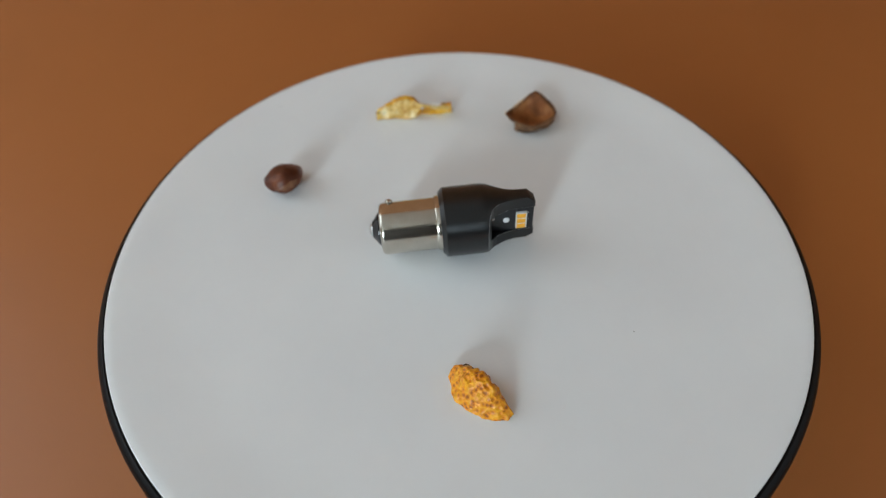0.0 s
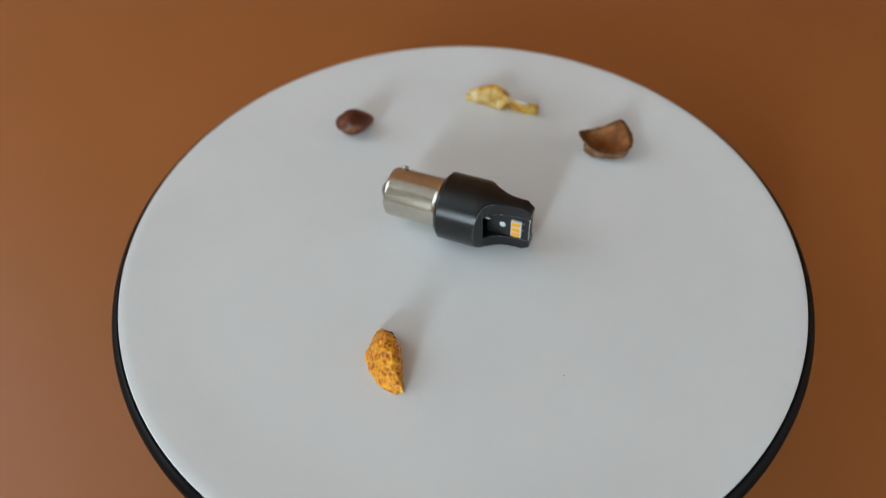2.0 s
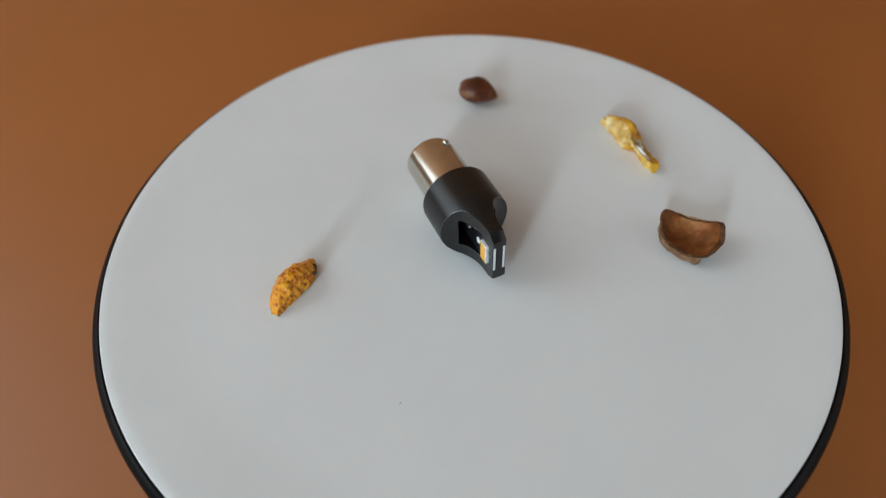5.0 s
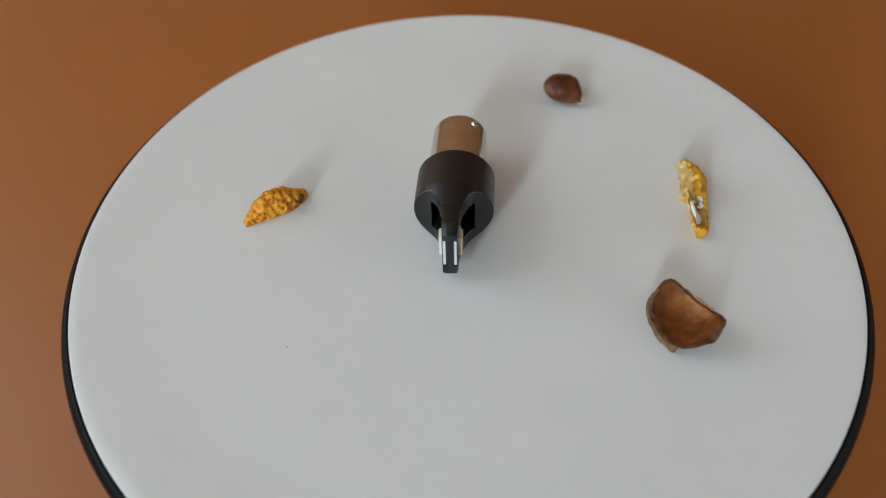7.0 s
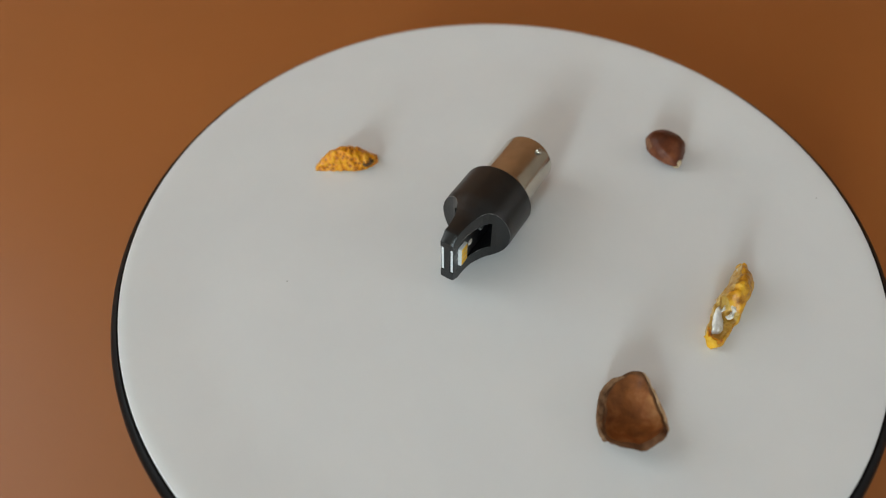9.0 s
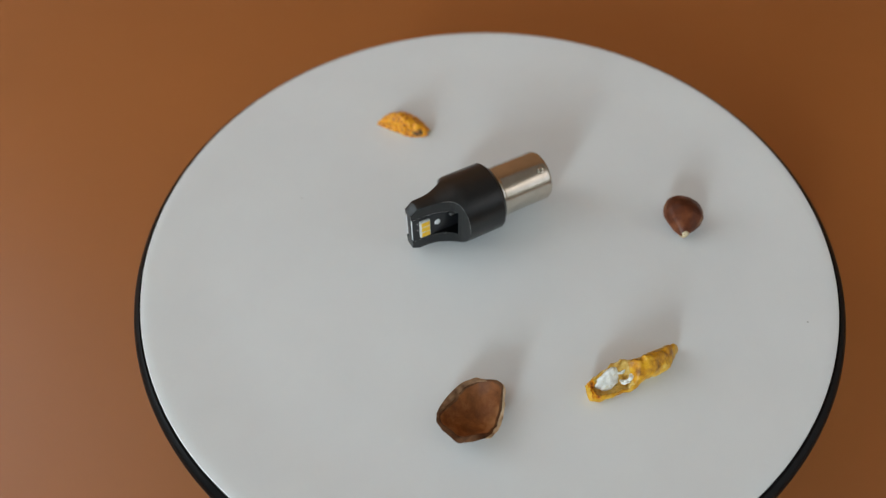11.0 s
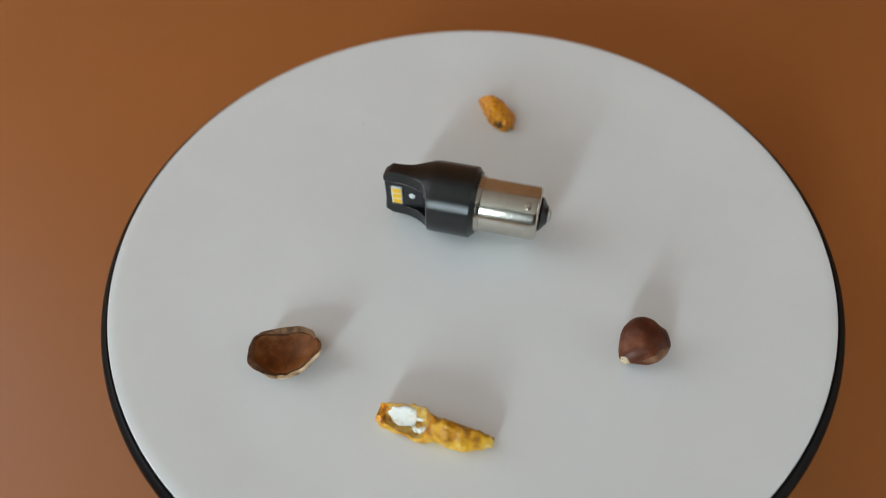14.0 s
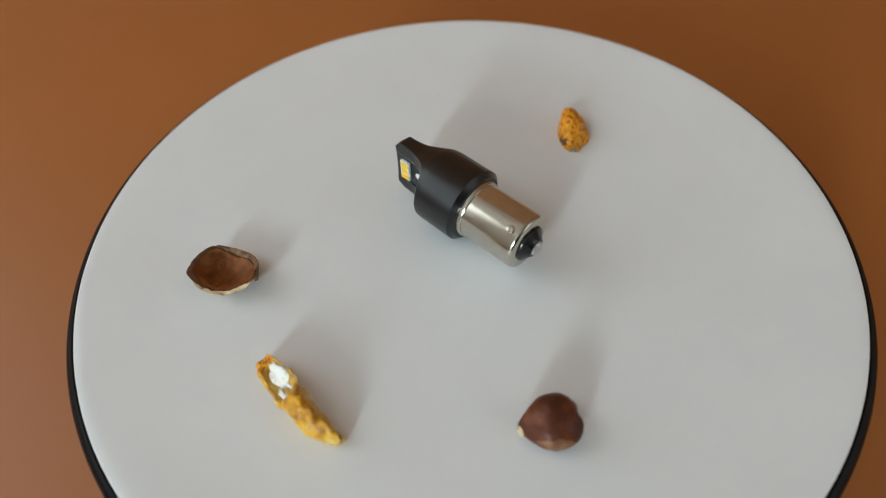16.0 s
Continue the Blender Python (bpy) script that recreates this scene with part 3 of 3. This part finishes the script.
def orange_peel():
    """A humped piece of rind, its crest towards one long side."""
    peel = thing("orange_peel", "dried dimpled orange peel piece lying humped on the white platter", "peel")
    width_l = [(0, 0.7), (0.06, 1.7), (0.15, 3.1), (0.28, 4.5), (0.5, 5.5), (0.72, 5.3), (0.82, 3.7), (0.9, 2.3), (1, 1.2)]
    width_r = [(0, 1.3), (0.1, 1.7), (0.2, 2.1), (0.32, 3.0), (0.55, 4.0), (0.8, 4.0), (0.9, 3.0), (1, 1.8)]
    crest = [(0, 1.0), (0.08, 2.6), (0.18, 4.5), (0.3, 6.0), (0.45, 7.0), (0.6, 6.9), (0.75, 5.6), (0.86, 4.0), (1, 2.3)]

    def f(u, v):
        y = -9.9 + 18.9 * u
        top = interp(u, crest)
        left, right = interp(u, width_l), interp(u, width_r)
        peak = -left + (left + right) * 0.70
        c = 0.5
        if v < c:
            w = (v + 1) / (1 + c)
            x, z = -left + (peak + left) * w, top * (0.1 * w + 0.9 * math.sin(w * math.pi / 2) ** 0.8)
        else:
            w = (v - c) / (1 - c)
            x, z = peak + (right - 0.1 - peak) * math.sin(w * math.pi / 2), top * (1 - 0.96 * w ** 2.2)
        return x, y, z

    def crumple(p):
        flank = min(max((p.x - 0.8) / 1.5, 0), 1)
        d = pits(p, 0.85, 0.13) + wobble(p, 0.5, 0.45, 7) + wobble(p, 1.3, 0.2, 4) + 0.2 * flank * math.sin(3.1 * p.y + 0.8 * p.z + wobble(p, 0.4, 2.0, 21))
        return Vector((p.x + d * (0.9 * flank - 0.3) + wobble(p, 0.45, 0.5, 17), p.y, max(p.z + d, 0.02)))
    pts, inn = curled_sheet(f, 70, 56, -0.9, crumple)
    low = [[Vector((p.x, p.y, max(p.z, 0.0))) for p in r] for r in inn]
    a, b = sheet_meshes(pts, low)
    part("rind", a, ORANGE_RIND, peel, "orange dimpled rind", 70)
    part("pith", b, RIND_INSIDE, peel, "pale inner pith", 70)
    bm = bmesh.new()
    bmesh.ops.create_uvsphere(bm, u_segments=16, v_segments=10, radius=1)
    for v in bm.verts:
        c = v.co.copy()
        v.co = Vector((2.8 + 1.0 * c.x - 0.25 * c.y, 5.6 + 2.0 * c.y, 1.9 + 1.3 * c.z)) * MM + c * wobble(c, 2.5, 0.0007)
    part("dried_stem_end", bm, DARK_ROT, peel, "dark dried spot")
    return peel


def peel_strip():
    """A shallow trough of rind at one end that folds into a crumpled ridge at the other."""
    strip = thing("peel_strip", "curled yellow citrus peel strip with white pith on the white platter", "peel")
    wide = [(0, 1.9), (0.1, 2.5), (0.3, 2.9), (0.55, 3.1), (0.8, 2.6), (1, 1.2)]
    high = [(0, 4.2), (0.15, 4.9), (0.35, 5.9), (0.5, 7.0), (0.61, 8.0), (0.72, 7.2), (0.84, 5.4), (0.94, 4.2), (1, 2.8)]

    def section(u):
        """The outline across the strip, from the low side round to the high one."""
        w, top = smooth_interp(u, wide), smooth_interp(u, high)
        fold = min(max((u - 0.37) / 0.13, 0), 1)
        fold = fold * fold * (3 - 2 * fold)
        end = 1.3 * max(0, 1 - u / 0.07)
        up = 1.1 * max(0, 1 - u / 0.35)
        trough = [(-0.5, 0.2 * up), (-0.95, 0.7 + up), (-1.0, 1.7 + up), (-0.85, 2.0 + up), (-0.65, 1.5 + end + up), (-0.2, 1.4 + end + up), (0.2, 1.8 + end + up), (0.6, top - 1.0 + up * 0.7), (0.85, top + up * 0.4), (1.0, top - 0.1 + up * 0.4), (1.0, top - 0.8), (0.7, top - 1.3), (0.2, 0.5), (0.0, 0)]
        ridge = [(-0.1, 0), (-0.6, 1.0), (-0.95, 0.38 * top), (-0.9, 0.6 * top), (-0.6, 0.8 * top), (-0.25, 0.96 * top), (0.05, top), (0.35, 0.9 * top), (0.62, 0.68 * top), (0.85, 0.42 * top), (1.0, 0.2 * top), (1.0, 0.08 * top), (0.85, 0), (0.2, 0)]
        shift = -0.2 + 1.7 * max(0, 2 * u - 1) ** 3 - 0.35 * math.sin(math.pi * min(max((u - 0.35) / 0.6, 0), 1))
        return [((p[0] * (1 - fold) + q[0] * fold) * w + shift, p[1] * (1 - fold) + q[1] * fold) for p, q in zip(trough, ridge)]

    def crumple(p):
        q = Vector((p.x * 0.55, p.y, p.z))
        d = wobble(q, 0.36, 1.3, 2) + wobble(q, 0.9, 0.6, 5) + wobble(p, 1.9, 0.3, 8) + pits(p, 0.42, 0.5)
        low = min(max(p.z / 2.5, 0), 1)
        return Vector((p.x + wobble(p, 0.3, 0.8, 11), p.y + d * 0.55, max(p.z + low * (0.5 * d + wobble(p, 0.7, 0.6, 13)), 0.0)))

    def rounded(ring, start=0, stop=14):
        out = []
        for i in range(start, stop):
            p0, p1, p2, p3 = (Vector(ring[(i + d) % 14]) for d in (-1, 0, 1, 2))
            for t in (0, 0.2, 0.4, 0.6, 0.8):
                out.append(p1 + 0.5 * t * (p2 - p0 + t * (2 * p0 - 5 * p1 + 4 * p2 - p3 + t * (3 * (p1 - p2) + p3 - p0))))
        return out

    def skin(u0, u1, n, start, stop, lift, side=-0.3):
        rows = []
        for i in range(n + 1):
            u = u0 + (u1 - u0) * i / n
            rows.append([(crumple(Vector((-12.7 + 26.9 * u, q.x, q.y))) + Vector((0, lift * side, lift))) * MM for q in rounded(section(u), start, stop)])
        return rows
    part("rind", loft(bmesh.new(), skin(0, 1, 84, 0, 14, 0)), GOLD_PULP, strip, "crumpled yellow-orange rind", 70)
    part("rind_inside", loft(bmesh.new(), skin(0.075, 0.43, 30, 3, 8, 0.12), closed=False, cap=False), RIND_INSIDE, strip, "pale inner skin", 70)
    part("pale_back", loft(bmesh.new(), skin(0.03, 0.96, 78, 7, 11, 0.07, 1.2), closed=False, cap=False), PALE_GOLD, strip, "pale golden outer skin", 70)
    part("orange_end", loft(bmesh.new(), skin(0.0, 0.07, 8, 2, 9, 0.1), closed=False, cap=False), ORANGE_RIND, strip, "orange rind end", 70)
    # the white pith is a thin oval pad in the bed of the trough
    def bed(u, at, lift):
        line = rounded(section(u))
        k = at * 5
        p = line[int(k)].lerp(line[int(k) + 1], k - int(k))
        flat = Vector((-12.7 + 26.9 * u, p.x, p.y))
        return (crumple(flat) * 0.45 + flat * 0.55 + Vector((0, -0.3 * lift, lift))) * MM
    rows = []
    for i in range(1, 13):
        row = []
        for k in range(48):
            a, r = 2 * math.pi * k / 48, i / 12
            w = r * (1 + wobble((math.cos(a), math.sin(a), 0), 1.8, 0.28, 6))
            row.append(bed(0.205 + 0.135 * w * math.cos(a), 6.35 + 1.75 * w * math.sin(a), 0.1 + 0.95 * (1 - r ** 4) + wobble((w * math.cos(a) * 3, w * math.sin(a) * 2, 0), 1.0, 0.2) * (1 - r)))
        rows.append(row)
    part("pith", loft(bmesh.new(), rows, cap=False, floor=True), PITH, strip, "white dry pith", 70)
    for k, (x, y, z, a, size) in enumerate(((-2.6, 0.9, 3.7, 15, 0.85), (-3.2, -1.6, 2.6, -20, 0.8), (-1.2, -1.2, 3.5, 35, 0.85), (11.9, 1.5, 2.5, -30, 0.7))):
        bm = bmesh.new()
        bmesh.ops.create_uvsphere(bm, u_segments=18, v_segments=11, radius=1)
        for v in bm.verts:
            c = v.co.copy()
            q = Vector((1.7 * c.x, 0.6 * c.y + 0.5 * c.x * c.x, 0.6 * c.z)) * size + c * (wobble(c, 1.8, 0.5, k) + wobble(c, 4.0, 0.2, k))
            q.rotate(Euler((0, 0, radians(a))))
            v.co = (q + Vector((x, y, z))) * MM
        part("pith_flake", bm, PITH, strip, "crumpled white pith flake", 70)
    for x, y, z, size in ((13.3, 1.4, 2.4, 0.9), (7.2, -2.2, 4.0, 0.6)):
        bm = bmesh.new()
        bmesh.ops.create_uvsphere(bm, u_segments=14, v_segments=9, radius=1)
        for v in bm.verts:
            c = v.co.copy()
            v.co = (Vector((x + 1.1 * size * c.x, y + 0.7 * size * c.y, z + 0.7 * size * c.z)) + c * wobble(c, 2.5, 0.4)) * MM
        part("dried_spot", bm, DARK_ROT, strip, "dark dried spot", 70)
    return strip


def crumb():
    c = thing("dust_speck", "tiny grey dust speck on the white platter", "dust")
    bm = bmesh.new()
    bmesh.ops.create_icosphere(bm, subdivisions=1, radius=0.00022)
    for v in bm.verts:
        v.co.z = max(v.co.z * 0.5 + 0.0001, 0)
    part("grain", bm, DUST, c)
    return c


table()
turntable_base()

# each thing on the platter: its builder and its pose on the platter
ON_PLATTER = [
    (platter(), pose(0.0012, 0.0022, 0)),
    (led_bulb(), pose(-0.00255, 0.00445, PLATE - 0.0002, 0, -1.5, -43.0)),
    (hazelnut(), pose(-0.0160, 0.0596, PLATE, 0, 0, 8)),
    (husk(), pose(0.0616, 0.0177, PLATE)),
    (orange_peel(), pose(-0.0331, -0.0350, PLATE)),
    (peel_strip(), pose(0.0389, 0.0525, PLATE, 0, 0, 132.5)),
    (crumb(), pose(0.0077, -0.0550, PLATE)),
    (crumb(), pose(0.0098, 0.0942, -0.00015)),
]


def motions():
    """The platter turns clockwise at a steady pace and carries all that lies on it."""
    for ob, at in ON_PLATTER:
        walk(ob, [(k / 2, pose(0, 0, 0, 0, 0, 48.84 - 14.278 * k / 2) @ at) for k in range(33)])


motions()
